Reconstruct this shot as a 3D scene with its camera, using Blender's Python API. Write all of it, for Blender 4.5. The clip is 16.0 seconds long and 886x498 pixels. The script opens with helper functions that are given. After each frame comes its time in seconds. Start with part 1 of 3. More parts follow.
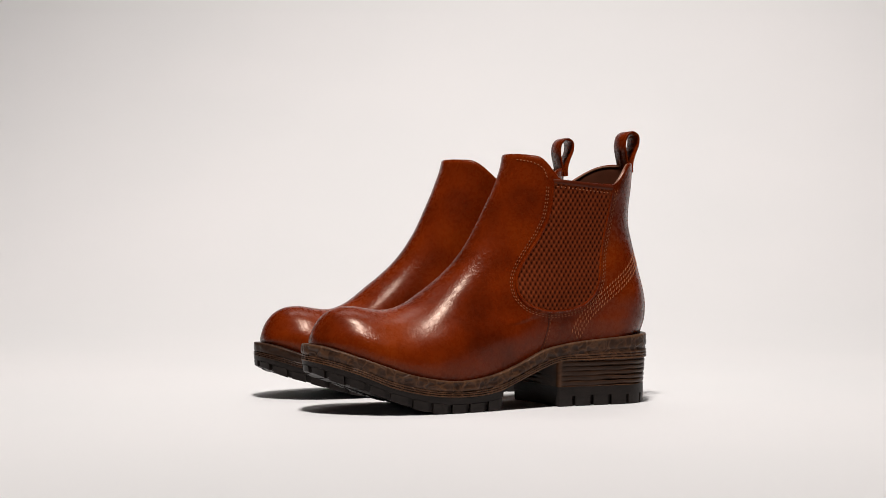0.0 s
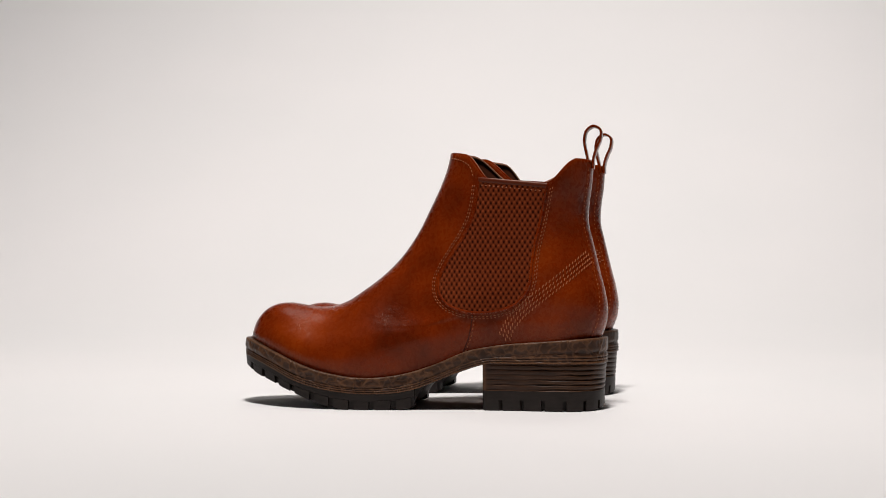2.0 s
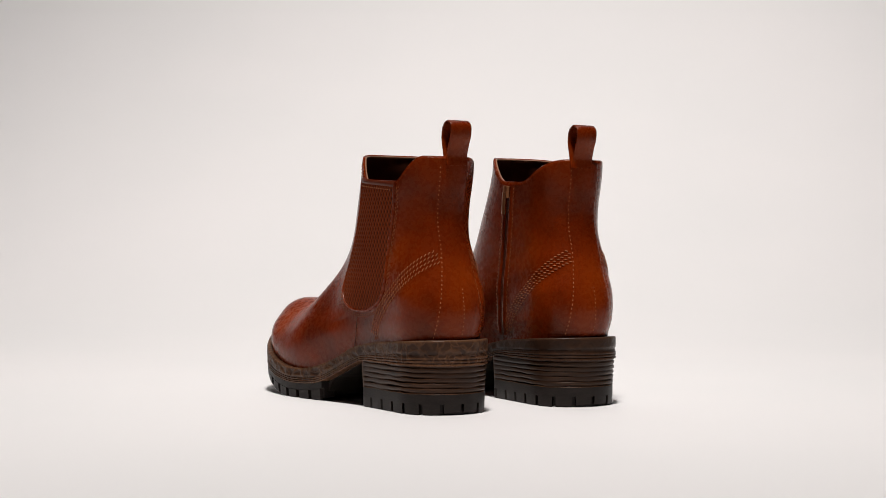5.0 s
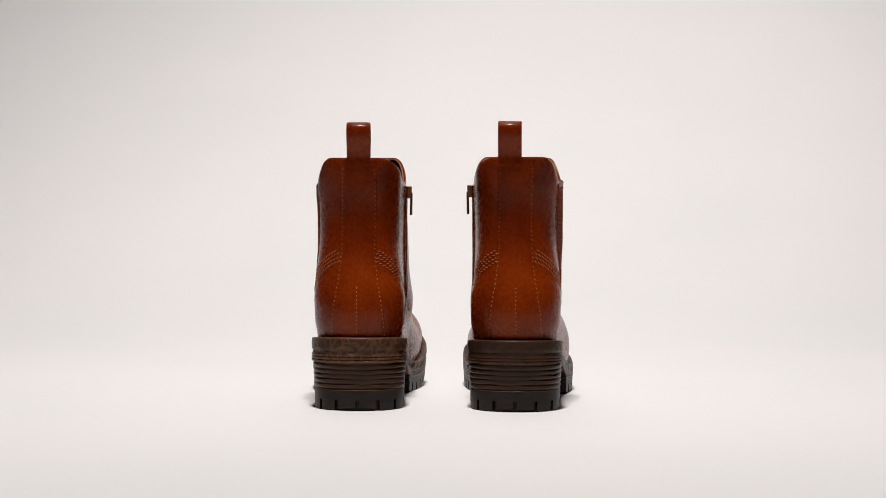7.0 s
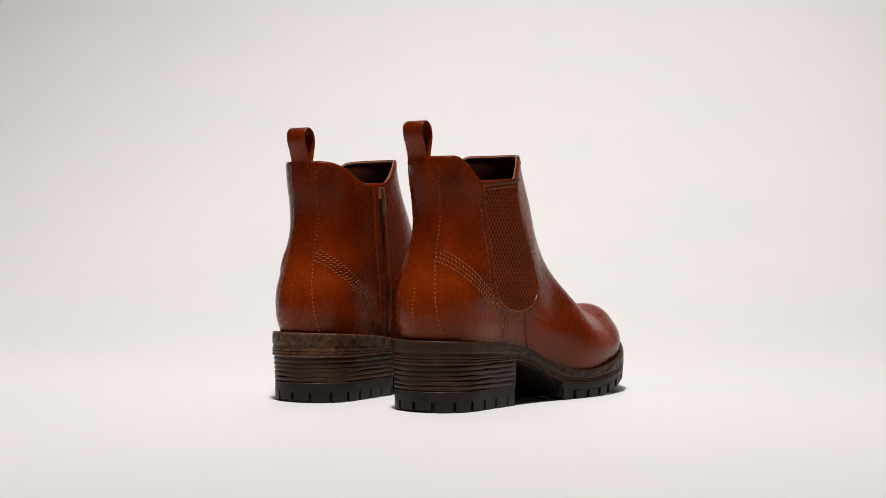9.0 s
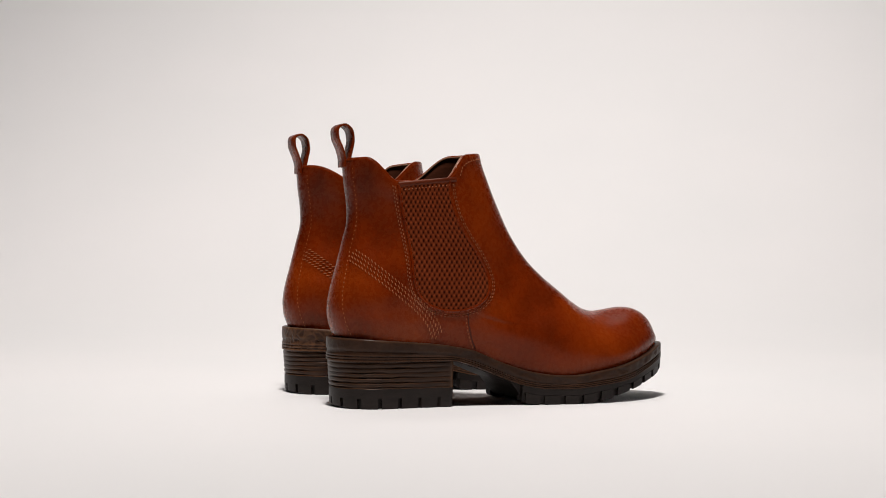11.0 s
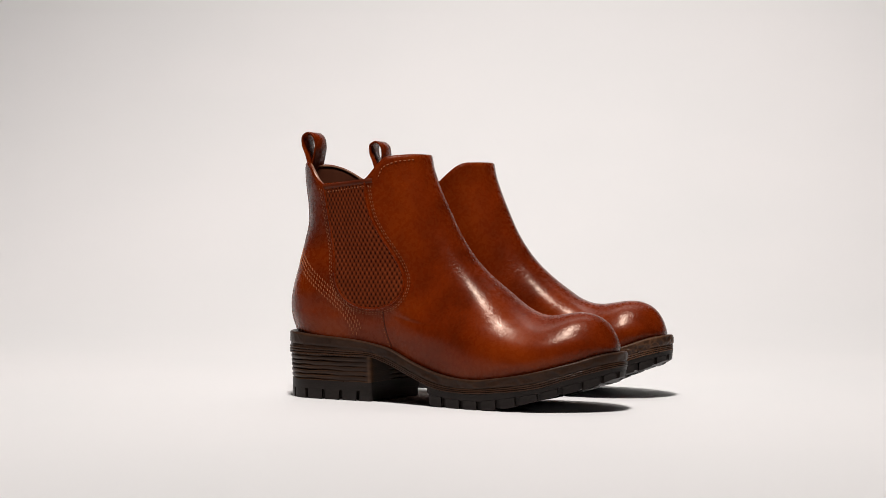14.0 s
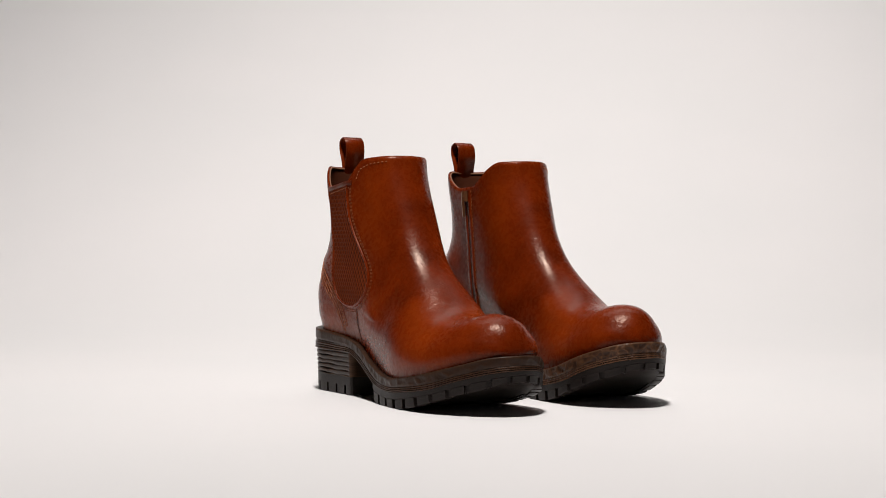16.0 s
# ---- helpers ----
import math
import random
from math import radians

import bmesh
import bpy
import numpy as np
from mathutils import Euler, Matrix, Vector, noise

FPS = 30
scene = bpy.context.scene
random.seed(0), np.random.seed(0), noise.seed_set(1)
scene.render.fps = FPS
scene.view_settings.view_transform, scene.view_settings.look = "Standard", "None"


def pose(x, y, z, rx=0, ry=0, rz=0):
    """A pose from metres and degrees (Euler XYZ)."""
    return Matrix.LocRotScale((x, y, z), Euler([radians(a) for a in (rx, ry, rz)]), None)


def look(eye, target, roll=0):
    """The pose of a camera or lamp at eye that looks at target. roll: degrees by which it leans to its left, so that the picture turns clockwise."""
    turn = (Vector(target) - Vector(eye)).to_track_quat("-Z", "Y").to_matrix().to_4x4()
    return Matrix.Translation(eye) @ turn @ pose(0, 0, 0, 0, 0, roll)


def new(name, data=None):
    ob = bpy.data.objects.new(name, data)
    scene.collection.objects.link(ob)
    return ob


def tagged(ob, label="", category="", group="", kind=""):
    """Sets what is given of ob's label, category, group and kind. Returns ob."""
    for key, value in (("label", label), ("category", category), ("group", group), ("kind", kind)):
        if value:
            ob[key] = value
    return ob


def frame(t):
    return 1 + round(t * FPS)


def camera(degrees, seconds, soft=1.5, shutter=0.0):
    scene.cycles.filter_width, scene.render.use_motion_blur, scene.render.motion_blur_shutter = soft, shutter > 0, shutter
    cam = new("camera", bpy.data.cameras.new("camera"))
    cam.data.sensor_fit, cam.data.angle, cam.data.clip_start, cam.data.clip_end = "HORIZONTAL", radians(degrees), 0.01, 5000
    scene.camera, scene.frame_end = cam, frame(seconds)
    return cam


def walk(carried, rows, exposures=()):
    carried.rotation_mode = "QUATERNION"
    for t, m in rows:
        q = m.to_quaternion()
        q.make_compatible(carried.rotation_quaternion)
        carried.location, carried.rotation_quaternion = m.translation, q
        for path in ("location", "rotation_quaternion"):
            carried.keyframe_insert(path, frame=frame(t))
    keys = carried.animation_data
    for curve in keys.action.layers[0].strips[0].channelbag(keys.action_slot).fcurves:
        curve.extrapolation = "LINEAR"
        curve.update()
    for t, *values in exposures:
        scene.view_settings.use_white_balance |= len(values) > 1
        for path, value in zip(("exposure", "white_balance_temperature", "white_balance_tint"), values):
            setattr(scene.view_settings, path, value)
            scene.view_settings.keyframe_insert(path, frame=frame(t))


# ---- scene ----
# ---------------------------------------------------------------- camera
D, H = 1.277, 0.1272
cam = camera(31.48, 16.0, soft=0.8)
EYE = (0.0, -D, H)
TARGET = (-D * math.tan(radians(0.5955)), 0.0, H - D * math.tan(radians(0.37)))
walk(cam, [(0.0, look(EYE, TARGET, 0.2386)), (16.0, look(EYE, TARGET, 0.2386))])

# ---------------------------------------------------------------- light
scene.view_settings.exposure = 0.0
world = bpy.data.worlds.new("studio_air")
scene.world = world
world.use_nodes = True
world.node_tree.nodes["Background"].inputs[0].default_value = (1.0, 0.97, 0.95, 1)
world.node_tree.nodes["Background"].inputs[1].default_value = 0.05


def softbox(name, eye, target, sx, sy, watts, colour=(1, 0.95, 0.9), spread=180):
    data = bpy.data.lights.new(name, "AREA")
    data.shape, data.size, data.size_y, data.energy, data.color = "RECTANGLE", sx, sy, watts, colour
    data.spread = radians(spread)
    ob = new(name, data)
    ob.matrix_world = look(eye, target)
    return ob


softbox("overhead_softbox", (-0.03, -0.53, 1.95), (0.02, 0.15, 0), 0.21, 0.21, 20.2, (1, 0.957, 0.938), 130)
# Added fill, not a known studio lamp: brightens the paper behind the boots.
softbox("backdrop_fill", (0.23, 1.35, 2.5), (0.15, 1.62, 0.0), 2.4, 1.0, 13.2, (1, 0.952, 0.935), 90)


# ---------------------------------------------------------------- materials
def material(name):
    m = bpy.data.materials.new(name)
    m.use_nodes = True
    nt = m.node_tree
    return m, nt, nt.nodes, nt.links, nt.nodes["Principled BSDF"]


def ramp(nodes, stops):
    r = nodes.new("ShaderNodeValToRGB")
    el = r.color_ramp.elements
    while len(el) < len(stops):
        el.new(0.5)
    for e, (p, c) in zip(el, stops):
        e.position, e.color = p, (*c, 1)
    return r


def tex(nodes, links, kind, coord, scale, **inputs):
    t = nodes.new(kind)
    links.new(coord, t.inputs["Vector"])
    t.inputs["Scale"].default_value = scale
    for k, v in inputs.items():
        t.inputs[k].default_value = v
    return t


def bump(nodes, links, height, strength, distance, below=None):
    b = nodes.new("ShaderNodeBump")
    b.inputs["Strength"].default_value, b.inputs["Distance"].default_value = strength, distance
    links.new(height, b.inputs["Height"])
    if below:
        links.new(below, b.inputs["Normal"])
    return b.outputs[0]


def mixc(nodes, links, fac, a, b, mode="MIX"):
    m = nodes.new("ShaderNodeMix")
    m.data_type, m.blend_type = "RGBA", mode
    for sock, v in ((m.inputs[0], fac), (m.inputs[6], a), (m.inputs[7], b)):
        if isinstance(v, (int, float)):
            sock.default_value = v
        elif isinstance(v, tuple):
            sock.default_value = (*v, 1)
        else:
            links.new(v, sock)
    return m.outputs[2]


def make_leather(name, dark, mid, light, rough, grain=1.0, spec=0.30):
    m, nt, nodes, links, p = material(name)
    co = nodes.new("ShaderNodeTexCoord").outputs["Object"]
    cloud = tex(nodes, links, "ShaderNodeTexNoise", co, 17, Detail=4, Roughness=0.55)
    fine = tex(nodes, links, "ShaderNodeTexNoise", co, 260, Detail=4, Roughness=0.65)
    r = ramp(nodes, [(0.31, dark), (0.5, mid), (0.70, light)])
    links.new(cloud.outputs[0], r.inputs[0])
    fr = ramp(nodes, [(0.3, (0.90, 0.87, 0.86)), (0.6, (1.0, 1.0, 1.0))])
    links.new(fine.outputs[0], fr.inputs[0])
    links.new(mixc(nodes, links, 0.7, r.outputs[0], fr.outputs[0], "MULTIPLY"), p.inputs["Base Color"])
    p.inputs["IOR"].default_value = 1.45
    p.inputs["Specular IOR Level"].default_value = spec
    p.inputs["Specular Tint"].default_value = (1.0, 0.76, 0.60, 1)
    # waxed finish: the polish is uneven
    rr = nodes.new("ShaderNodeMapRange")
    rr.inputs["To Min"].default_value, rr.inputs["To Max"].default_value = rough - 0.05, rough + 0.10
    links.new(fine.outputs[0], rr.inputs["Value"])
    links.new(rr.outputs[0], p.inputs["Roughness"])
    # pores, creases and slow unevenness of the hide
    cells = tex(nodes, links, "ShaderNodeTexVoronoi", co, 700)
    crease = tex(nodes, links, "ShaderNodeTexNoise", co, 300, Detail=4, Roughness=0.55, Distortion=1.2)
    patch = tex(nodes, links, "ShaderNodeTexNoise", co, 30, Detail=2)
    pm = ramp(nodes, [(0.42, (0.12, 0.12, 0.12)), (0.62, (1, 1, 1))])
    links.new(patch.outputs[0], pm.inputs[0])
    mul = nodes.new("ShaderNodeMath")
    mul.operation = "MULTIPLY"
    links.new(crease.outputs[0], mul.inputs[0])
    links.new(pm.outputs[0], mul.inputs[1])
    slow = tex(nodes, links, "ShaderNodeTexNoise", co, 42, Detail=3, Roughness=0.5)
    b = bump(nodes, links, cells.outputs["Distance"], 0.06 * grain, 0.0004)
    b = bump(nodes, links, mul.outputs[0], 0.34 * grain, 0.0010, b)
    b = bump(nodes, links, slow.outputs[0], 0.10 * grain, 0.0030, b)
    links.new(b, p.inputs["Normal"])
    return m


LEATHER = make_leather("tan_leather", (0.084, 0.0082, 0.0006), (0.165, 0.0175, 0.0009), (0.240, 0.031, 0.0015), 0.25)
LINING = make_leather("brown_lining", (0.065, 0.019, 0.009), (0.095, 0.028, 0.0135), (0.125, 0.039, 0.019), 0.55, 0.6, 0.12)


def make_gore():
    m, nt, nodes, links, p = material("ribbed_elastic")
    uv = nodes.new("ShaderNodeTexCoord").outputs["UV"]
    sep = nodes.new("ShaderNodeSeparateXYZ")
    links.new(uv, sep.inputs[0])

    def calc(op, x, y=None):
        n = nodes.new("ShaderNodeMath")
        n.operation = op
        for sock, v in zip(n.inputs, (x, y)):
            if isinstance(v, (int, float)):
                sock.default_value = v
            elif v is not None:
                links.new(v, sock)
        return n.outputs[0]
    wave = [calc("COSINE", calc("MULTIPLY", sep.outputs[i], 2 * math.pi)) for i in (0, 1)]
    net = calc("MULTIPLY", wave[0], wave[1])
    # knots of the knit and the dark gaps between them
    r = ramp(nodes, [(0.02, (0.024, 0.0042, 0.0015)), (0.17, (0.080, 0.0125, 0.0034)), (0.75, (0.22, 0.042, 0.012))])
    links.new(calc("MULTIPLY_ADD", net, 0.5), r.inputs[0])
    r.inputs[0].links[0].from_node.inputs[2].default_value = 0.5
    fuzz = tex(nodes, links, "ShaderNodeTexNoise", nodes.new("ShaderNodeTexCoord").outputs["Object"], 500, Detail=3)
    fr = ramp(nodes, [(0.3, (0.7, 0.7, 0.7)), (0.7, (1, 1, 1))])
    links.new(fuzz.outputs[0], fr.inputs[0])
    links.new(mixc(nodes, links, 0.8, r.outputs[0], fr.outputs[0], "MULTIPLY"), p.inputs["Base Color"])
    p.inputs["Roughness"].default_value = 0.65
    p.inputs["Specular IOR Level"].default_value = 0.06
    p.inputs["Specular Tint"].default_value = (0.8, 0.45, 0.3, 1)
    return m


GORE = make_gore()


def make_sole(name, low, high, rub, rough, stretch=1.0, spec=0.2, net=0.0):
    m, nt, nodes, links, p = material(name)
    co = nodes.new("ShaderNodeTexCoord").outputs["Object"]
    mp = nodes.new("ShaderNodeMapping")
    mp.inputs["Scale"].default_value = (1, 1, stretch)
    links.new(co, mp.inputs["Vector"])
    n1 = tex(nodes, links, "ShaderNodeTexNoise", mp.outputs[0], 60, Detail=6, Roughness=0.65)
    n2 = tex(nodes, links, "ShaderNodeTexNoise", mp.outputs[0], 300, Detail=3)
    r = ramp(nodes, [(0.32, low), (0.7, high)])
    links.new(n1.outputs[0], r.inputs[0])
    geo = nodes.new("ShaderNodeNewGeometry")
    worn = ramp(nodes, [(0.505, (0, 0, 0)), (0.56, (1, 1, 1))])
    links.new(geo.outputs["Pointiness"], worn.inputs[0])
    wn = nodes.new("ShaderNodeMath")
    wn.operation = "MULTIPLY"
    links.new(worn.outputs[0], wn.inputs[0])
    links.new(n1.outputs[0], wn.inputs[1])
    colour = mixc(nodes, links, wn.outputs[0], r.outputs[0], rub)
    b = bump(nodes, links, n2.outputs[0], 0.25, 0.0006)
    if net:
        # rubbed ridges between carved hollows
        warp = nodes.new("ShaderNodeMix")
        warp.data_type, warp.blend_type = "RGBA", "LINEAR_LIGHT"
        warp.inputs[0].default_value = 0.012
        links.new(co, warp.inputs[6])
        links.new(tex(nodes, links, "ShaderNodeTexNoise", co, 70, Detail=2).outputs["Color"], warp.inputs[7])
        v = tex(nodes, links, "ShaderNodeTexVoronoi", warp.outputs[2], 120)
        v.feature = "DISTANCE_TO_EDGE"
        e = ramp(nodes, [(0.02, (1, 1, 1)), (0.17, (0, 0, 0))])
        links.new(v.outputs["Distance"], e.inputs[0])
        k = nodes.new("ShaderNodeMath")
        k.operation = "MULTIPLY"
        k.inputs[1].default_value = net
        links.new(e.outputs[0], k.inputs[0])
        k2 = nodes.new("ShaderNodeMath")
        k2.operation = "MULTIPLY"
        links.new(k.outputs[0], k2.inputs[0])
        links.new(n1.outputs[0], k2.inputs[1])
        colour = mixc(nodes, links, k2.outputs[0], colour, rub)
        b = bump(nodes, links, e.outputs[0], 0.6 * net, 0.0009, b)
    links.new(colour, p.inputs["Base Color"])
    p.inputs["Roughness"].default_value = rough
    p.inputs["Specular IOR Level"].default_value = spec
    links.new(b, p.inputs["Normal"])
    return m


WELT = make_sole("carved_brown_rubber", (0.026, 0.0115, 0.0065), (0.058, 0.025, 0.0125), (0.19, 0.088, 0.042), 0.40, 1.0, 0.2, 0.6)
WELT_DARK = make_sole("dark_carved_brown_rubber", (0.020, 0.0095, 0.006), (0.044, 0.020, 0.0105), (0.085, 0.040, 0.021), 0.38, 1.0, 0.16, 0.2)
STACK = make_sole("stacked_brown_rubber", (0.021, 0.0100, 0.0060), (0.052, 0.023, 0.0120), (0.16, 0.074, 0.036), 0.38, 5.0, 0.18)
STACK_DARK = make_sole("dark_stacked_brown_rubber", (0.018, 0.0088, 0.0055), (0.042, 0.019, 0.0100), (0.14, 0.07, 0.035), 0.38, 5.0, 0.18)
TREAD = make_sole("black_rubber", (0.0082, 0.0058, 0.0050), (0.015, 0.0105, 0.0090), (0.03, 0.023, 0.020), 0.45, 3.0, 0.16)


def make_plain(name, colour, rough, metal=0.0):
    m, nt, nodes, links, p = material(name)
    co = nodes.new("ShaderNodeTexCoord").outputs["Object"]
    n = tex(nodes, links, "ShaderNodeTexNoise", co, 220, Detail=3)
    r = ramp(nodes, [(0.3, tuple(0.75 * c for c in colour)), (0.7, colour)])
    links.new(n.outputs[0], r.inputs[0])
    links.new(r.outputs[0], p.inputs["Base Color"])
    p.inputs["Roughness"].default_value, p.inputs["Metallic"].default_value = rough, metal
    p.inputs["Specular IOR Level"].default_value = 0.2
    return m


THREAD = make_plain("tan_thread", (0.44, 0.15, 0.066), 0.6)
SEAM_THREAD = make_plain("dark_tan_thread", (0.30, 0.088, 0.034), 0.6)
LINING_EDGE = make_plain("pale_lining_edge", (0.34, 0.17, 0.10), 0.5)
EDGE = make_plain("dark_leather_edge", (0.07, 0.011, 0.003), 0.45)
BINDING = make_leather("dark_brown_binding", (0.075, 0.011, 0.003), (0.10, 0.015, 0.004), (0.125, 0.021, 0.006), 0.38, 0.5, 0.3)
BRONZE = make_plain("bronze_metal", (0.32, 0.13, 0.055), 0.36, 0.7)


def make_paper():
    m, nt, nodes, links, p = material("white_paper_backdrop")
    co = nodes.new("ShaderNodeTexCoord").outputs["Object"]
    n = tex(nodes, links, "ShaderNodeTexNoise", co, 2.2, Detail=3)
    n2 = tex(nodes, links, "ShaderNodeTexNoise", co, 160, Detail=4)
    r = ramp(nodes, [(0.3, (0.80, 0.79, 0.78)), (0.7, (0.83, 0.81, 0.80))])
    links.new(n.outputs[0], r.inputs[0])
    links.new(r.outputs[0], p.inputs["Base Color"])
    p.inputs["Roughness"].default_value = 0.7
    p.inputs["Specular IOR Level"].default_value = 0.2
    links.new(bump(nodes, links, n2.outputs[0], 0.05, 0.0005), p.inputs["Normal"])
    return m


PAPER = make_paper()
WALL = make_plain("unseen_room_grey", (0.11, 0.108, 0.106), 0.8)


# ---------------------------------------------------------------- mesh helpers
def mesh_of(name, verts, faces, mat, sharp=40, uv=None):
    me = bpy.data.meshes.new(name)
    me.from_pydata([tuple(map(float, v)) for v in verts], [], faces)
    me.validate()
    bm = bmesh.new()
    bm.from_mesh(me)
    bmesh.ops.recalc_face_normals(bm, faces=bm.faces)
    bm.to_mesh(me)
    bm.free()
    me.polygons.foreach_set("use_smooth", [True] * len(me.polygons))
    me.set_sharp_from_angle(angle=radians(sharp))
    if uv is not None:
        layer = me.uv_layers.new(name="UVMap")
        for loop in me.loops:
            layer.data[loop.index].uv = uv[loop.vertex_index]
    me.materials.append(mat)
    return me


def part(name, me, parent, label=""):
    ob = new(name, me)
    ob.parent = parent
    return tagged(ob, label)


def loft(rings, closed=True, cap=(False, False)):
    """Verts and faces of a strip of rings, each a list of the same number of points."""
    n = len(rings[0])
    verts = [p for r in rings for p in r]
    faces = []
    for i in range(len(rings) - 1):
        for j in range(n if closed else n - 1):
            k = (j + 1) % n
            faces.append((i * n + j, i * n + k, (i + 1) * n + k, (i + 1) * n + j))
    if cap[0]:
        faces.append(tuple(range(n))[::-1])
    if cap[1]:
        faces.append(tuple((len(rings) - 1) * n + j for j in range(n)))
    return verts, faces


def smooth(a, b, x):
    t = np.clip((x - a) / (b - a), 0, 1)
    return t * t * (3 - 2 * t)


def spline(xs, ys):
    """A smooth monotone-ish curve through the points (Catmull-Rom)."""
    xs, ys = np.array(xs, float), np.array(ys, float)
    m = np.gradient(ys, xs)

    def f(x):
        x = np.clip(x, xs[0], xs[-1])
        i = np.clip(np.searchsorted(xs, x) - 1, 0, len(xs) - 2)
        h = xs[i + 1] - xs[i]
        t = (x - xs[i]) / h
        return ((2 * t**3 - 3 * t**2 + 1) * ys[i] + (t**3 - 2 * t**2 + t) * h * m[i]
                + (-2 * t**3 + 3 * t**2) * ys[i + 1] + (t**3 - t**2) * h * m[i + 1])
    return f


# ---------------------------------------------------------------- the boot's form
# side profile of the upper: y ahead, z up, from the feather edge to the top line
FRONT = [(0.1537, 0.047), (0.1530, 0.0545), (0.149, 0.0635), (0.1426, 0.0705), (0.1345, 0.0745), (0.1246, 0.0758), (0.1118, 0.0742),
         (0.101, 0.0727), (0.0904, 0.0733), (0.0785, 0.0772), (0.066, 0.0850), (0.0505, 0.0965), (0.0368, 0.1099), (0.024, 0.1279),
         (0.0133, 0.1484), (0.0047, 0.1664), (-0.0004, 0.1805), (-0.0021, 0.189)]
BACK = [(-0.1165, 0.050), (-0.1205, 0.062), (-0.1212, 0.0735), (-0.1195, 0.0842), (-0.1152, 0.1013), (-0.110, 0.1227), (-0.1066, 0.1377),
        (-0.1070, 0.152), (-0.1088, 0.1655), (-0.110, 0.1835)]


def bend(y):
    """How far the last swings inward toward the toe."""
    return 0.004 * np.clip((np.asarray(y) - 0.06) / 0.098, 0, 1.1) ** 1.4


def by_arc(pts):
    p = np.array(pts)
    d = np.r_[0, np.cumsum(np.hypot(*np.diff(p, axis=0).T))]
    d /= d[-1]
    return spline(d, p[:, 0]), spline(d, p[:, 1])


FY, FZ = by_arc(FRONT)
BY, BZ = by_arc(BACK)
# height of the upper's lower edge along the sole
FEATHER = spline([-0.122, -0.112, -0.079, -0.037, -0.0204, 0.0046, 0.025, 0.046, 0.0546, 0.088, 0.13, 0.1537, 0.16],
                 [0.0515, 0.0512, 0.049, 0.0448, 0.0414, 0.031, 0.0245, 0.0212, 0.0208, 0.025, 0.0393, 0.047, 0.048])
KS = [0.0, 0.12, 0.25, 0.4, 0.6, 0.8, 1.0]
SS = [0, 0.1, 0.2, 0.35, 0.5, 0.62, 0.7, 0.8, 0.9, 1.0]
OUT_W = [[32.5, 32.5, 31.5, 31, 37, 43.5, 45, 43, 38, 32],
         [34.5, 34.5, 33.5, 33, 38, 44, 45.5, 43.5, 38.5, 32],
         [35, 35, 34, 34, 36.5, 40, 41, 40, 36.5, 31],
         [32.5, 33, 33.5, 34.5, 36.5, 38, 38, 37, 35, 33],
         [28.5, 29.5, 31.5, 33.5, 34.5, 34.5, 34.5, 34, 33, 32],
         [28, 29.5, 31.5, 33.5, 34, 34, 34, 33, 32, 31],
         [29, 30, 32, 33.5, 34, 34, 34, 33, 32, 31]]
IN_W = [[32.5, 32.5, 30.5, 27.5, 29.5, 36, 39.5, 40.5, 39, 34],
        [34.5, 34.5, 32.5, 30, 31.5, 37, 40.5, 41, 39.5, 34],
        [35, 34.5, 33, 31, 32.5, 36, 38.5, 39, 37.5, 33],
        [30.5, 31, 31.5, 32, 34, 36, 36.5, 36.5, 35, 33],
        [24.5, 26.5, 29.5, 31.5, 33, 33.5, 34, 33.5, 33, 32],
        [25, 27, 29.5, 31.5, 33, 33, 33, 33, 32, 31],
        [26, 28, 30, 31.5, 33, 33, 33, 33, 32, 31]]
CAP_B = spline(KS, [0.13, 0.14, 0.15, 0.17, 0.22, 0.25, 0.26])
CAP_F = spline(KS, [0.17, 0.25, 0.46, 0.52, 0.50, 0.42, 0.36])


def width_at(k, s, table):
    i = int(np.clip(np.searchsorted(KS, k) - 1, 0, len(KS) - 2))
    t = smooth(KS[i], KS[i + 1], k)
    s = np.asarray(s, float)
    a = np.interp(s, SS, table[i]) * (1 - t) + np.interp(s, SS, table[i + 1]) * t
    # soften the table's corners
    for d in (0.05, -0.05):
        q = np.clip(s + d, 0, 1)
        a = a + (np.interp(q, SS, table[i]) * (1 - t) + np.interp(q, SS, table[i + 1]) * t)
    a = a / 3000.0
    eb, ef = CAP_B(k), CAP_F(k)
    cb = np.sqrt(np.clip(1 - np.clip(1 - s / eb, 0, 1) ** 2, 0, 1))
    if table is OUT_W:
        ef = ef + 0.02 * max(0.0, 1 - 4 * k)
    cf = np.sqrt(np.clip(1 - np.clip(1 - (1 - s) / ef, 0, 1) ** 2, 0, 1))
    return a * cb * cf


_q = np.linspace(0, 1, 600)
_order = np.argsort(FY(_q))
TOP_Y, TOP_Z = FY(_q)[_order], FZ(_q)[_order]


def arch_width(y, z, inner):
    """Half width of the forefoot: an arch that springs from the sole's edge and closes on the top profile."""
    y, z = np.asarray(y, float), np.asarray(z, float)
    s0 = np.clip((y - BY(0.0)) / (FY(0.0) - BY(0.0)), 0, 1)
    foot = width_at(0.0, s0, IN_W if inner else OUT_W)
    low, top = FEATHER(y), np.interp(y, TOP_Y, TOP_Z)
    t = np.clip((z - low) / np.maximum(top - low, 1e-4), 0, 1)
    p = 2.0 + 0.6 * np.exp(-((y - 0.055) / 0.032) ** 2) + 0.2 * smooth(0.09, 0.14, y)
    return (foot + 0.0022 * np.sin(np.pi * np.minimum(1, 1.6 * t)) * smooth(-0.02, 0.05, y)) * np.sqrt(np.clip(1 - t ** p, 0, 1))


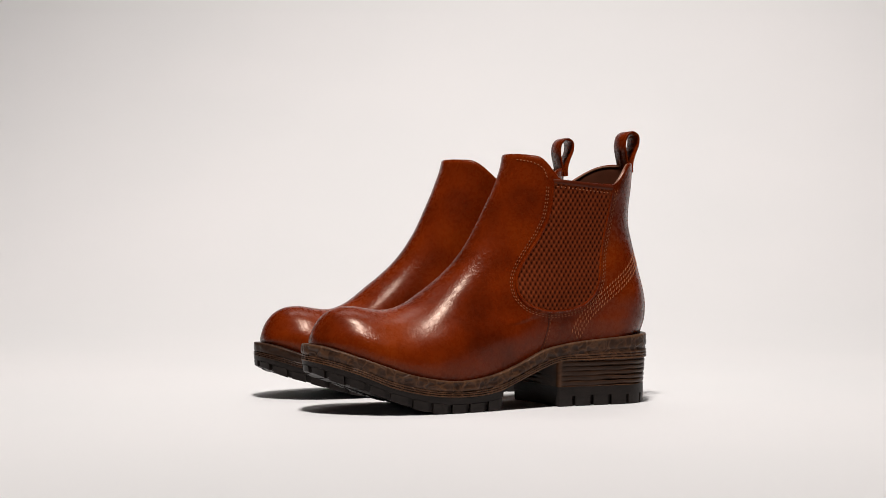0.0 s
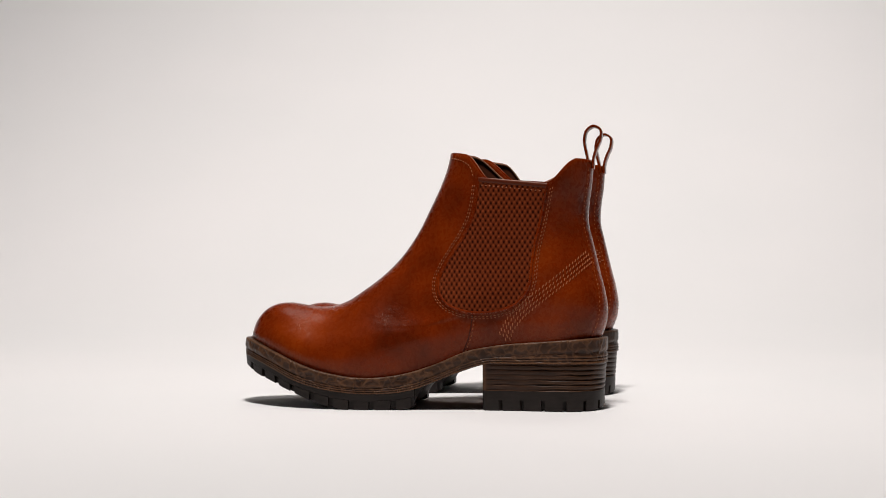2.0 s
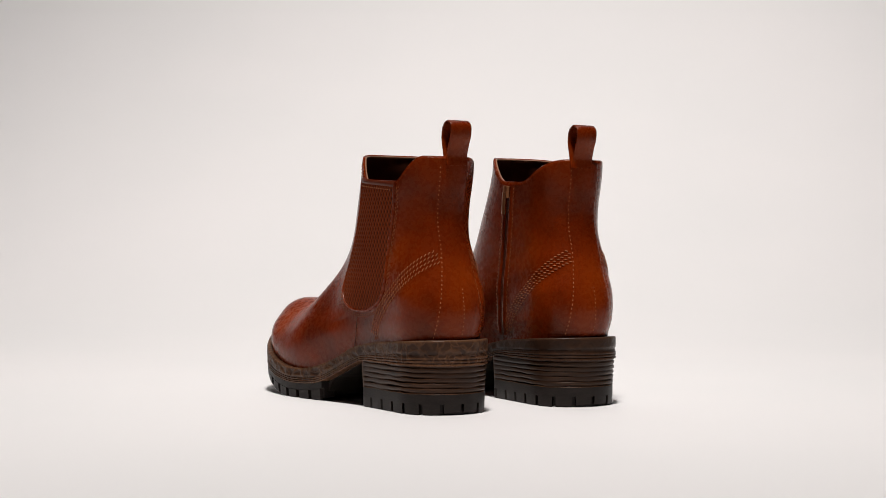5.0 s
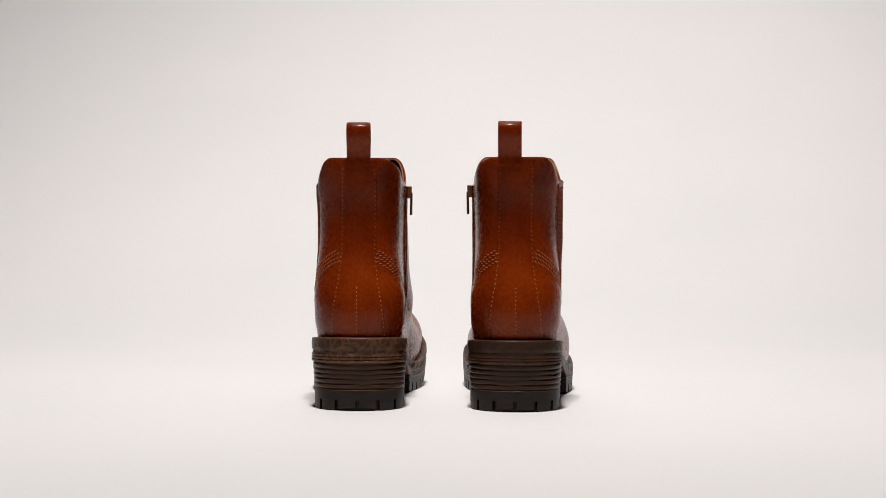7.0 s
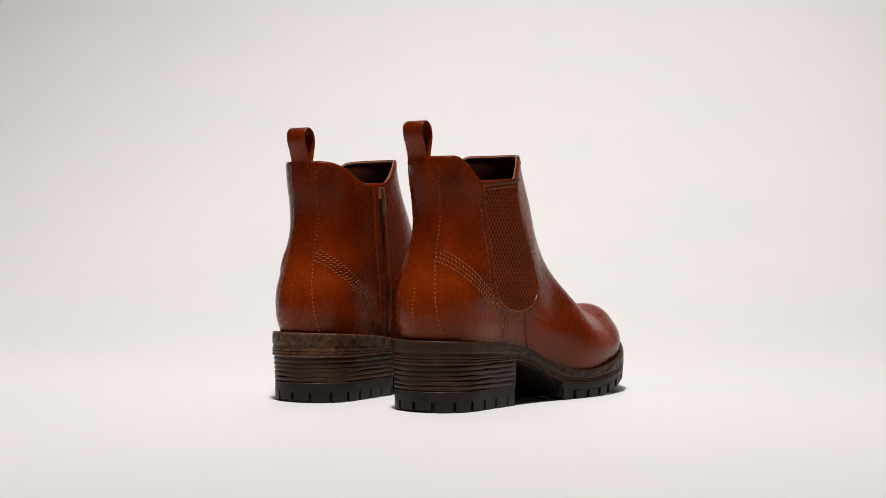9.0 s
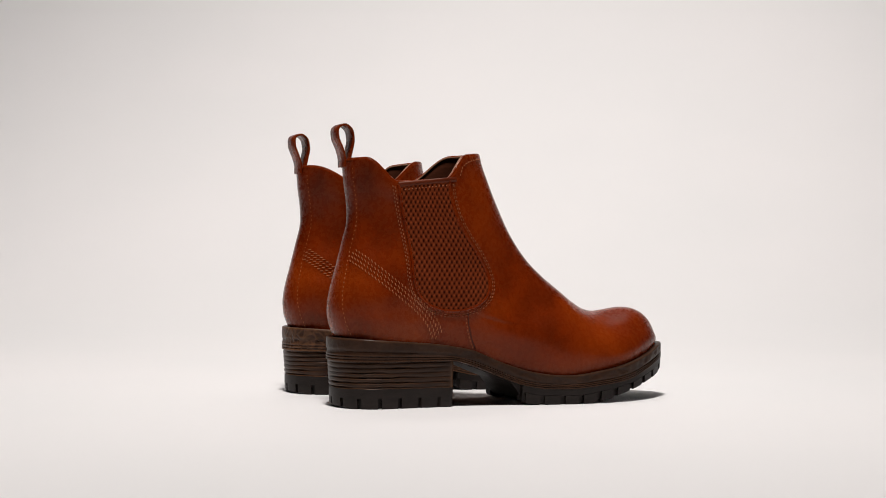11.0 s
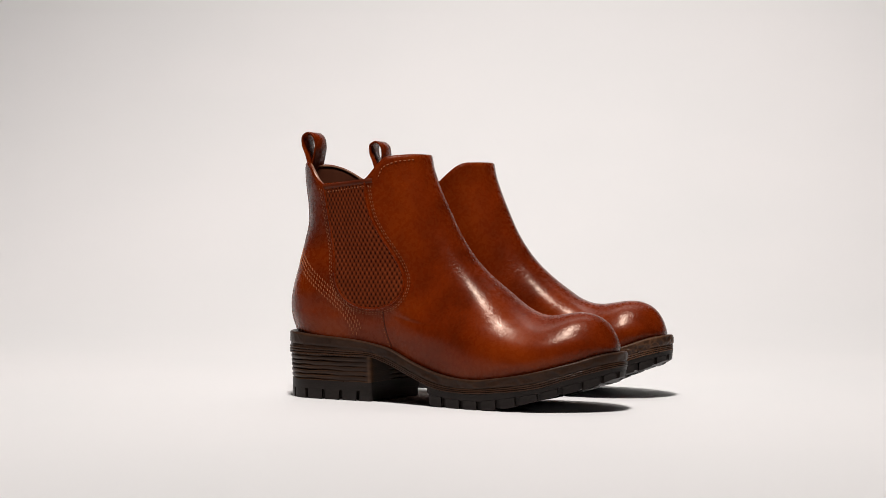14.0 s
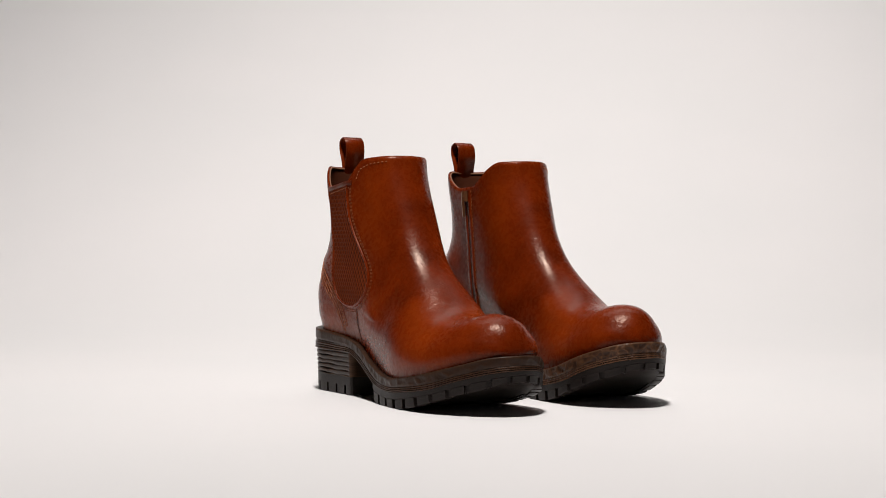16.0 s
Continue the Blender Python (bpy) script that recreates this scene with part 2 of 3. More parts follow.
def blend_width(w, y, z, inner):
    b = smooth(0.0, 0.055, y)
    return w * (1 - b) + arch_width(y, z, inner) * b


def row_yz(k, s, inner):
    yb, zb, yf, zf = BY(k), BZ(k), FY(k), FZ(k)
    y = yb + (yf - yb) * s
    z = zb + (zf - zb) * s
    y0 = BY(0.0) + (FY(0.0) - BY(0.0)) * s
    sag = FEATHER(y0) - (BZ(0.0) + (FZ(0.0) - BZ(0.0)) * s)
    z = z + sag * (1 - k) ** 1.4
    if inner:
        dip = smooth(0.03, 0.42, s) * (1 - smooth(0.60, 0.89, s)) * 0.0185
    else:
        dip = smooth(0.08, 0.29, s) * ((1 - smooth(0.69, 0.87, s)) * 0.0168 + (1 - smooth(0.76, 1.0, s)) * 0.0022)
    return y, z - dip * smooth(0.72, 1.0, k)


def upper_point(k, s, inner, grow=0.0):
    y, z = row_yz(k, s, inner)
    w = float(blend_width(width_at(k, s, IN_W if inner else OUT_W), y, z, inner)) + grow
    return np.array([(-w if inner else w) - bend(y), y, z])


def width_field(inner):
    """Squared half width of the upper over a grid of the side view (y from -0.125, z from 0.015, every millimetre)."""
    gy, gz = np.meshgrid(-0.125 + 0.001 * np.arange(284), 0.015 + 0.001 * np.arange(180), indexing="ij")
    lo, hi = np.zeros(gy.shape), np.ones(gy.shape)
    for _ in range(18):
        k = (lo + hi) / 2
        s = np.clip((gy - BY(k)) / (FY(k) - BY(k)), 0, 1)
        less = row_yz(k, s, inner)[1] < gz
        lo, hi = np.where(less, k, lo), np.where(less, hi, k)
    s = np.clip((gy - BY(k)) / (FY(k) - BY(k)), 0, 1)
    table = np.array(IN_W if inner else OUT_W) / 1000
    i = np.clip(np.searchsorted(KS, k) - 1, 0, len(KS) - 2)
    ks = np.array(KS)
    t = np.clip((k - ks[i]) / (ks[i + 1] - ks[i]), 0, 1)
    t = t * t * (3 - 2 * t)
    a = 0
    for d in (-0.05, 0, 0.05):
        q = np.clip(s + d, 0, 1)
        cols = np.array([np.interp(q, SS, row) for row in table])
        c0 = np.take_along_axis(cols, i[None], 0)[0]
        c1 = np.take_along_axis(cols, i[None] + 1, 0)[0]
        a = a + (c0 * (1 - t) + c1 * t) / 3
    cb = np.clip(1 - np.clip(1 - s / CAP_B(k), 0, 1) ** 2, 0, 1)
    ef = CAP_F(k) + (0 if inner else 0.02 * np.clip(1 - 4 * k, 0, 1))
    cf = np.clip(1 - np.clip(1 - (1 - s) / ef, 0, 1) ** 2, 0, 1)
    return (blend_width(a * np.sqrt(cb * cf), gy, gz, inner) ** 2).tolist()


FIELD = {False: width_field(False), True: width_field(True)}


def half_width(y, z, inner):
    g = FIELD[inner]
    u, v = min(max((y + 0.125) * 1000, 0), 282.99), min(max((z - 0.015) * 1000, 0), 178.99)
    i, j = int(u), int(v)
    u, v = u - i, v - j
    q = (g[i][j] * (1 - u) + g[i + 1][j] * u) * (1 - v) + (g[i][j + 1] * (1 - u) + g[i + 1][j + 1] * u) * v
    return math.sqrt(max(q, 0))


def skin(y, z, inner=False, lift=0.0):
    """The point of the upper's surface at y, z of the side view, and its normal."""
    sg, e = (-1 if inner else 1), 0.0012
    n = Vector((sg, -(half_width(y + e, z, inner) - half_width(y - e, z, inner)) / (2 * e),
                -(half_width(y, z + e, inner) - half_width(y, z - e, inner)) / (2 * e))).normalized()
    return Vector((sg * half_width(y, z, inner) - float(bend(y)), y, z)) + n * lift, n


def back_skin(k, wide, inner, lift=0.0):
    """A point at a given half width on the back of the heel."""
    lo, hi = 0.0, 0.3
    for _ in range(24):
        s = (lo + hi) / 2
        if width_at(k, s, IN_W if inner else OUT_W) < wide:
            lo = s
        else:
            hi = s
    p = Vector(upper_point(k, s, inner))
    q = Vector(upper_point(k, s + 0.01, inner))
    t = (q - p).normalized()
    n = Vector((-t.y, t.x, 0)) if not inner else Vector((t.y, -t.x, 0))
    if n.y > 0:
        n = -n
    return p + n.normalized() * lift, n.normalized()


# ---------------------------------------------------------------- the sole's form
SOLE_Y0, SOLE_Y1 = -0.1222, 0.1590
SOLE_OUT = [36.5, 36.5, 35.5, 35.5, 41.5, 48, 49.5, 47.5, 42, 35]
SOLE_IN = [36.5, 36.5, 35, 32, 33.5, 40.5, 44, 45, 43.5, 37.5]
Z_BAND = spline([-0.125, -0.06, -0.029, -0.0204, 0.011, 0.018, 0.0295, 0.046, 0.067, 0.0879, 0.109, 0.13, 0.157, 0.162],
                [0.0335, 0.033, 0.0318, 0.0290, 0.0165, 0.0138, 0.0112, 0.0100, 0.0104, 0.0130, 0.0185, 0.0275, 0.036, 0.037])
Z_BOT = spline([0.0, 0.019, 0.025, 0.035, 0.071, 0.088, 0.1045, 0.117, 0.131, 0.146, 0.158, 0.162],
               [0.004, 0.0020, 0.0004, 0.0, 0.0, 0.0030, 0.0080, 0.0124, 0.0178, 0.0225, 0.0280, 0.029])


def sole_edge(a, inset=0.0):
    """The sole's outline in plan: a runs once round, 0 at the back of the heel, outer side first."""
    s = (1 - np.cos(a)) / 2
    inner = a > math.pi
    t = SOLE_IN if inner else SOLE_OUT
    w = np.mean([np.interp(np.clip(s + d, 0, 1), SS, t) for d in (-0.05, 0, 0.05)]) / 1000
    cb = math.sqrt(max(0, 1 - max(0, 1 - s / 0.14) ** 2.4))
    cf = math.sqrt(max(0, 1 - max(0, 1 - (1 - s) / (0.19 if inner else 0.225)) ** 2.2))
    y = SOLE_Y0 + (SOLE_Y1 - SOLE_Y0) * s
    x = (-w if inner else w) * cb * cf
    if inset:
        c = np.array([0.0, min(max(y, SOLE_Y0 + 0.034), SOLE_Y1 - 0.046)])
        d = np.array([x, y]) - c
        r = np.hypot(*d)
        x, y = c + d * max(0.05, (r - inset) / r)
    return float(x - bend(y)), float(y)


def even_outline(n, inset=0.0):
    """n points evenly spaced along the outline, with the a of each."""
    a = np.linspace(0, 2 * math.pi, 1441)
    p = np.array([sole_edge(v) for v in a])
    d = np.r_[0, np.cumsum(np.hypot(*np.diff(p, axis=0).T))]
    aa = np.interp(np.linspace(0, d[-1], n, endpoint=False), d, a)
    return aa, [sole_edge(v, inset) for v in aa]


def tube(points, normals, w, h, mat, name, closed=False, seg=8):
    """A flattened cord along points that lies on a surface: w half width, h height."""
    rings = []
    n = len(points)
    for i in range(n):
        a, b = points[(i - 1) % n if closed else max(i - 1, 0)], points[(i + 1) % n if closed else min(i + 1, n - 1)]
        t = (b - a).normalized()
        nn = (normals[i] - t * normals[i].dot(t)).normalized()
        side = t.cross(nn)
        rings.append([points[i] + side * (w * math.cos(2 * math.pi * j / seg)) + nn * (h * math.sin(2 * math.pi * j / seg)) for j in range(seg)])
    if closed:
        rings.append(rings[0])
    v, f = loft(rings, True, (not closed, not closed))
    return v, f


def stitch_row(points_normals, length, gap, w=0.00042, h=0.00034, zig=0.0):
    """Small thread stitches along a line on the surface."""
    pts = [p for p, _ in points_normals]
    ns = [n for _, n in points_normals]
    d = [0.0]
    for a, b in zip(pts, pts[1:]):
        d.append(d[-1] + (b - a).length)
    verts, faces = [], []

    def at(q):
        i = min(max(int(np.searchsorted(d, q)) - 1, 0), len(pts) - 2)
        t = (q - d[i]) / max(d[i + 1] - d[i], 1e-9)
        return pts[i].lerp(pts[i + 1], t), ns[i].lerp(ns[i + 1], t).normalized()
    q = gap / 2
    while q + length < d[-1]:
        a, n = at(q)
        m, _ = at(q + length / 2)
        b, _ = at(q + length)
        t = (b - a).normalized()
        side = t.cross(n).normalized()
        a, b = a - side * zig, b + side * zig
        base = len(verts)
        for c, sc, up in ((a, 0.45, -0.1), (m - t * length * 0.22 - side * zig * 0.6, 1, 0.75), (m + t * length * 0.22 + side * zig * 0.6, 1, 0.75), (b, 0.45, -0.1)):
            for j in range(5):
                an = 2 * math.pi * j / 5
                verts.append(c + side * (w * sc * math.cos(an)) + n * (h * up + h * 0.8 * sc * math.sin(an)))
        for i in range(3):
            for j in range(5):
                k = (j + 1) % 5
                faces.append((base + i * 5 + j, base + i * 5 + k, base + i * 5 + 5 + k, base + i * 5 + 5 + j))
        faces.append(tuple(base + j for j in range(5))[::-1])
        faces.append(tuple(base + 15 + j for j in range(5)))
        q += length + gap
    return verts, faces


def joined(list_of):
    verts, faces = [], []
    for v, f in list_of:
        b = len(verts)
        verts += list(v)
        faces += [tuple(i + b for i in q) for q in f]
    return verts, faces


def dense(pts, n):
    p = np.array(pts, float)
    d = np.r_[0, np.cumsum(np.hypot(*np.diff(p, axis=0).T))]
    fy, fz = spline(d, p[:, 0]), spline(d, p[:, 1])
    return [(float(fy(q)), float(fz(q))) for q in np.linspace(0, d[-1], n)]


# outline of the elastic panel in the side view, from its top front corner down and round
GORE_LINE = [(-0.0276, 0.1692), (-0.0258, 0.152), (-0.0226, 0.1392), (-0.0162, 0.1267), (-0.008, 0.1142), (-0.0017, 0.1038), (0.0025, 0.0933),
             (0.0019, 0.085), (-0.0046, 0.0768), (-0.0162, 0.0722), (-0.0329, 0.0710), (-0.0454, 0.0731), (-0.0558, 0.0777), (-0.0629, 0.0852),
             (-0.0664, 0.0957), (-0.0673, 0.1060), (-0.0698, 0.1227), (-0.0728, 0.1352), (-0.0757, 0.1498), (-0.0783, 0.1645)]


def boot(side):
    """One boot. side 1: the right boot, -1: the left one, its mirror image. x is outward on the boot's outer side."""
    rise = 0.001 if side > 0 else 0.0

    long = 1.012 if side > 0 else 1.0
    low = 0.0052 if side > 0 else 0.0004
    lean = 0.0022 if side > 0 else 0.0036

    def fit(verts):
        # the right boot's toe is flatter and springs less
        out = []
        for x, y, z in verts:
            # the instep's ridge leans to the inner side
            x = x - lean * float(smooth(-0.06, 0.02, y) * (1 - smooth(0.095, 0.145, y)) * smooth(0.045, 0.08, z) * (1 - smooth(0.125, 0.18, z)))
            if side > 0 and x > 0:
                # the right boot's collar begins farther back and its elastic is narrower
                shaft = float(smooth(0.08, 0.13, z))
                x = x + shaft * (0.0024 * float(smooth(-0.060, -0.030, y)) - 0.0014 * float(smooth(-0.108, -0.095, y) * (1 - smooth(-0.085, -0.060, y)))) * min(1.0, x / 0.012)
                y = y - 0.0062 * float(smooth(0.105, 0.165, z) * smooth(-0.080, -0.030, y) * (1 - smooth(-0.020, 0.002, y)))
            up, sole = float(smooth(0.055, 0.105, y)), float(smooth(0.075, 0.14, y))
            drop = low * (sole + (up - sole) * float(smooth(0.046, 0.074, z)))
            out.append((x * side, y * long, max(z + 0.0018 * float(smooth(0.0, 0.012, z)) + 0.0007 * float(smooth(0.07, 0.19, z)) + rise * float(smooth(0.06, 0.17, z)) - drop, min(z, 0.0))))
        return out

    def add(name, vf, mat, parent, label="", sharp=40, uv=None):
        return part(name, mesh_of(name, fit(vf[0]), vf[1], mat, sharp, uv), parent, label)

    root = new("ankle_boot")
    K, A = 90, 128

    # upper: rings from the feather edge to the top line, then folded in as the lining
    def ring(k, grow):
        r = []
        for j in range(A):
            a = 2 * math.pi * j / A
            s = (1 - math.cos(a)) / 2
            p = upper_point(k, s, a > math.pi)
            if grow:
                c = np.array([0, (BY(k) + FY(k)) / 2, p[2]])
                d = p - c
                d[2] = 0
                p = p - d / max(np.linalg.norm(d), 1e-6) * grow
            r.append(p)
        return r
    rows = [[p - np.array([0, 0, 0.004]) for p in ring(0.0, 0.001)]] + [ring(k, 0) for k in np.linspace(0, 1, K)]
    top = ring(1.0, 0.0009)
    rows.append([p + np.array([0, 0, 0.0007]) for p in top])
    rows.append([p + np.array([0, 0, 0.0004]) for p in ring(1.0, 0.0018)])
    add("upper", loft(rows), LEATHER, root, "glossy reddish-tan leather upper", 70)
    inner = [[p + np.array([0, 0, 0.0002]) for p in ring(1.0, 0.0017)]] + [ring(k, 0.0024) for k in np.linspace(0.985, 0.5, 24)]
    add("lining", loft(inner, True, (False, True)), LINING, root, "brown lining", 70)
    # rolled top edge
    edge = ring(1.0, 0.0012)
    pts = [Vector(p) for p in edge]
    add("top_binding", tube(pts, [Vector((0, 0, 1))] * A, 0.0009, 0.0011, LEATHER, "b", True), LEATHER, root, "folded leather top edge")

    brim = [Vector(p) + Vector((0, 0, -0.0004)) for p in ring(1.0, 0.0027)]
    add("lining_edge", tube(brim, [Vector((0, 0, 1))] * A, 0.0006, 0.0007, LINING_EDGE, "l", True), LINING_EDGE, root, "pale cut edge of the lining")

    # elastic panel
    slim = 0.0085 if side > 0 else 0.0
    line = [(y - slim * float(smooth(-0.075, 0.0, y)), z) for y, z in dense(GORE_LINE, 120)]
    poly = np.array(line)
    zlo = poly[:, 1].min()

    def crossing(z):
        """The panel's front and back y at height z."""
        ys = []
        for (y0, z0), (y1, z1) in zip(line, line[1:]):
            if (z0 - z) * (z1 - z) <= 0 and z0 != z1:
                ys.append(y0 + (z - z0) / (z1 - z0) * (y1 - y0))
        return (max(ys), min(ys)) if len(ys) > 1 else None
    NZ, NY = 210, 170
    verts, uv = [], []
    for i in range(NZ):
        z = zlo + 0.0002 + (0.1640 - zlo) * i / (NZ - 1)
        c = crossing(z) or (-0.03, -0.034)
        for j in range(NY):
            y = c[0] + (c[1] - c[0]) * j / (NY - 1)
            zz = z + (0.0048 * (1 - j / (NY - 1)) * smooth(0.140, 0.164, z))
            p, n = skin(y, zz, False, 0.0)
            u, v = zz / 0.0063, y / 0.0039
            knot = 0.5 + 0.5 * math.cos(2 * math.pi * u) * math.cos(2 * math.pi * v)
            verts.append(p + n * (0.00015 + 0.00085 * knot))
            uv.append((u, v))
    faces = [(i * NY + j, i * NY + j + 1, (i + 1) * NY + j + 1, (i + 1) * NY + j) for i in range(NZ - 1) for j in range(NY - 1)]
    gore = add("elastic_panel", (verts, faces), GORE, root, "brown ribbed elastic side panel", 60, uv)
    pn = [skin(y, z, False, 0.0003) for y, z in line]
    add("panel_lip", tube([p for p, _ in pn], [n for _, n in pn], 0.0011, 0.0010, LEATHER, "lip"), LEATHER, root, "raised leather edge round the elastic")
    topline = [skin(-0.0276 + (-0.0783 + 0.0276) * t, 0.1688 - 0.0045 * t, False, 0.0004) for t in np.linspace(0, 1, 24)]
    add("panel_tape", tube([p for p, _ in topline], [n for _, n in topline], 0.0019, 0.0009, BINDING, "tape"), BINDING, gore, "dark brown binding along the panel's top")
    tack = [skin(-0.0290 - 0.0478 * t, 0.1648 - 0.0045 * t, False, 0.0009) for t in np.linspace(0, 1, 24)]
    add("binding_stitching", stitch_row(tack, 0.0012, 0.0019), THREAD, gore, "tan thread stitching")

    def offset_line(l, off):
        out = []
        for i, (y, z) in enumerate(l):
            a, b = l[max(i - 1, 0)], l[min(i + 1, len(l) - 1)]
            t = np.array([b[0] - a[0], b[1] - a[1]])
            t /= np.linalg.norm(t)
            out.append((y + t[1] * off, z - t[0] * off))
        return out

    def stitches(name, lines, parent=root, inner=False, length=0.0016, gap=0.0013, zig=0.0, mat=THREAD):
        made = []
        for l in lines:
            made.append(stitch_row([skin(y, z, inner, 0.0001) for y, z in l], length, gap, zig=zig))
        return add(name, joined(made), mat, parent, "tan thread stitching")

    stitches("panel_stitching", [offset_line(line[2:], -0.0030), offset_line(line[2:], -0.0045)], mat=SEAM_THREAD)
    # heel counter: a band of stitch rows that falls from the back seam to the sole, on both sides
    for inner in (False, True):
        band = dense([(-0.1095, 0.1132), (-0.1030, 0.1075), (-0.0915, 0.0975), (-0.077, 0.0860), (-0.0650, 0.0765), (-0.0565, 0.0685), (-0.0500, 0.0590), (-0.0465, 0.0500)], 60)
        stitches("counter_stitching", [offset_line(band, o) for o in (-0.0042, -0.0014, 0.0014, 0.0042)], inner=inner, length=0.0024, gap=0.0008, zig=0.00055)
    # seam from the panel to the sole
    seam = dense([(-0.0235, 0.0690), (-0.0225, 0.0600), (-0.0200, 0.0500), (-0.0165, 0.0415)], 30)
    pn = [skin(y, z, False, -0.0001) for y, z in seam]
    add("quarter_seam", tube([p for p, _ in pn], [n for _, n in pn], 0.0005, 0.0005, EDGE, "s"), EDGE, root, "stitched side seam")
    stitches("seam_stitching", [offset_line(seam, 0.0016)], mat=SEAM_THREAD)
    # stitched edge of the front top line
    tl = dense([(-0.0050, 0.1855), (-0.0140, 0.1830), (-0.0205, 0.1785), (-0.0232, 0.1715)], 24)
    stitches("top_stitching", [tl])

    # back stay: a strip from the top line to the sole
    strip = []
    for k in np.linspace(0.005, 0.985, 60):
        w = 0.0135 + 0.0075 * (1 - smooth(0.0, 0.55, k))
        r = []
        for f in np.linspace(-1, 1, 15):
            lift = 0.0011 * (1 - abs(f) ** 10) - 0.0001
            p, n = back_skin(k, abs(f) * w, f < 0, lift)
            r.append(p)
        strip.append(r)
    add("back_stay", loft(strip, False), LEATHER, root, "leather strip down the back")
    rows = []
    for inner in (False, True):
        rows.append(stitch_row([back_skin(k, 0.0135 + 0.0075 * (1 - smooth(0.0, 0.55, k)) - 0.0018, inner, 0.0005) for k in np.linspace(0.01, 0.97, 80)], 0.0014, 0.0019, 0.00045, 0.00022))
    rows.append(stitch_row([back_skin(k, 0.0002, False, 0.0008) for k in np.linspace(0.03, 0.30, 30)], 0.0014, 0.0016, 0.0004, 0.0003))
    add("back_stitching", joined(rows), THREAD, root, "tan thread stitching")

    # zip on the inner side
    zl = dense([(-0.0525, 0.1655), (-0.0500, 0.145), (-0.0470, 0.120), (-0.0435, 0.095), (-0.0400, 0.070), (-0.0380, 0.0500)], 60)
    for o, nm in ((-0.0036, "zip_flap"), (0.0036, "zip_flap")):
        pn = [skin(y, z, True, 0.0) for y, z in offset_line(zl, o)]
        add(nm, tube([p for p, _ in pn], [n for _, n in pn], 0.0024, 0.0013, LEATHER, "f"), LEATHER, root, "leather edge beside the zip")
    pn = [skin(y, z, True, 0.0) for y, z in zl]
    z_ip = add("zip_tape", tube([p for p, _ in pn], [n for _, n in pn], 0.0026, 0.0006, EDGE, "z"), EDGE, root, "dark zip")
    stitches("zip_teeth", [offset_line(zl, 0.0003)], z_ip, True, 0.0009, 0.0007)
    stitches("zip_stitching", [offset_line(zl, 0.0068), offset_line(zl, -0.0068)], inner=True)
    p0, n0 = skin(-0.0522, 0.1625, True, 0.0024)
    down = (skin(-0.0500, 0.145, True, 0.0024)[0] - p0).normalized()
    body = [p0 + down * t for t in np.linspace(-0.003, 0.006, 6)]
    slider = add("zip_slider", tube(body, [n0] * 6, 0.0034, 0.0026, BRONZE, "sl"), BRONZE, root, "bronze zip slider")
    body = [p0 + down * t + n0 * 0.0022 for t in np.linspace(0.002, 0.019, 10)]
    add("zip_pull", tube(body, [n0] * 10, 0.0021, 0.0010, BRONZE, "pl"), BRONZE, slider, "bronze pull tab")

    # pull loop at the back of the top line
    loop_x = -0.0045 if side > 0 else 0.0
    c = dense([(-0.1085, 0.1780), (-0.1055, 0.1900), (-0.1040, 0.2000), (-0.1060, 0.2070), (-0.1108, 0.2100), (-0.1158, 0.2075), (-0.1162, 0.2010),
               (-0.1128, 0.1920), (-0.1108, 0.1850), (-0.1106, 0.1780)], 48)
    rings = []
    for i, (y, z) in enumerate(c):
        a, b = c[max(i - 1, 0)], c[min(i + 1, len(c) - 1)]
        t = Vector((0, b[0] - a[0], b[1] - a[1])).normalized()
        n = Vector((1, 0, 0)).cross(t)
        hw, th = 0.0087, 0.00085
        prof = [(-hw, -th * .5), (-hw, th * .5), (-hw + .0006, th), (hw - .0006, th), (hw, th * .5), (hw, -th * .5), (hw - .0006, -th), (-hw + .0006, -th)]
        rings.append([Vector((u + loop_x, y, z)) + n * v for u, v in prof])
    add("pull_loop", loft(rings, True, (True, True)), LEATHER, root, "leather pull loop")

    # welt band: carved brown rubber that runs all round
    N = 560
    aa, edge = even_outline(N)
    _, inset = even_outline(N, 0.008)
    rings = []
    ledge = 0.0010 if side < 0 else -0.0004
    depth = 0.0016 if side < 0 else 0.0009

    def carve(x, y, z, amount):
        q = Vector((x * 95 + 3 * side, y * 95, z * 130))
        v = noise.voronoi(q)[0]
        return amount * (0.5 - min(1.0, (v[1] - v[0]) * 1.8))
    stops = [(-0.004, 1.0, 0.0), (-0.0012, 1.0, 0.0), (-0.0003, 0.985, 0.0), (0.0, 0.94, 0.1), (0.0, 0.88, 0.5), (0.0, 0.81, 1.0), (0.0, 0.74, 1.0), (0.0, 0.67, 1.0),
             (0.0, 0.60, 1.0), (0.0, 0.53, 1.0), (0.0, 0.46, 0.8), (-0.0003, 0.40, 0.2), (-0.0005, 0.36, 0), (0.0002, 0.32, 0), (0.0002, 0.27, 0), (-0.0004, 0.24, 0),
             (0.0003, 0.20, 0), (0.0003, 0.15, 0), (-0.0004, 0.12, 0), (0.0003, 0.08, 0), (0.0002, 0.02, 0), (-0.002, 0.0, 0)]
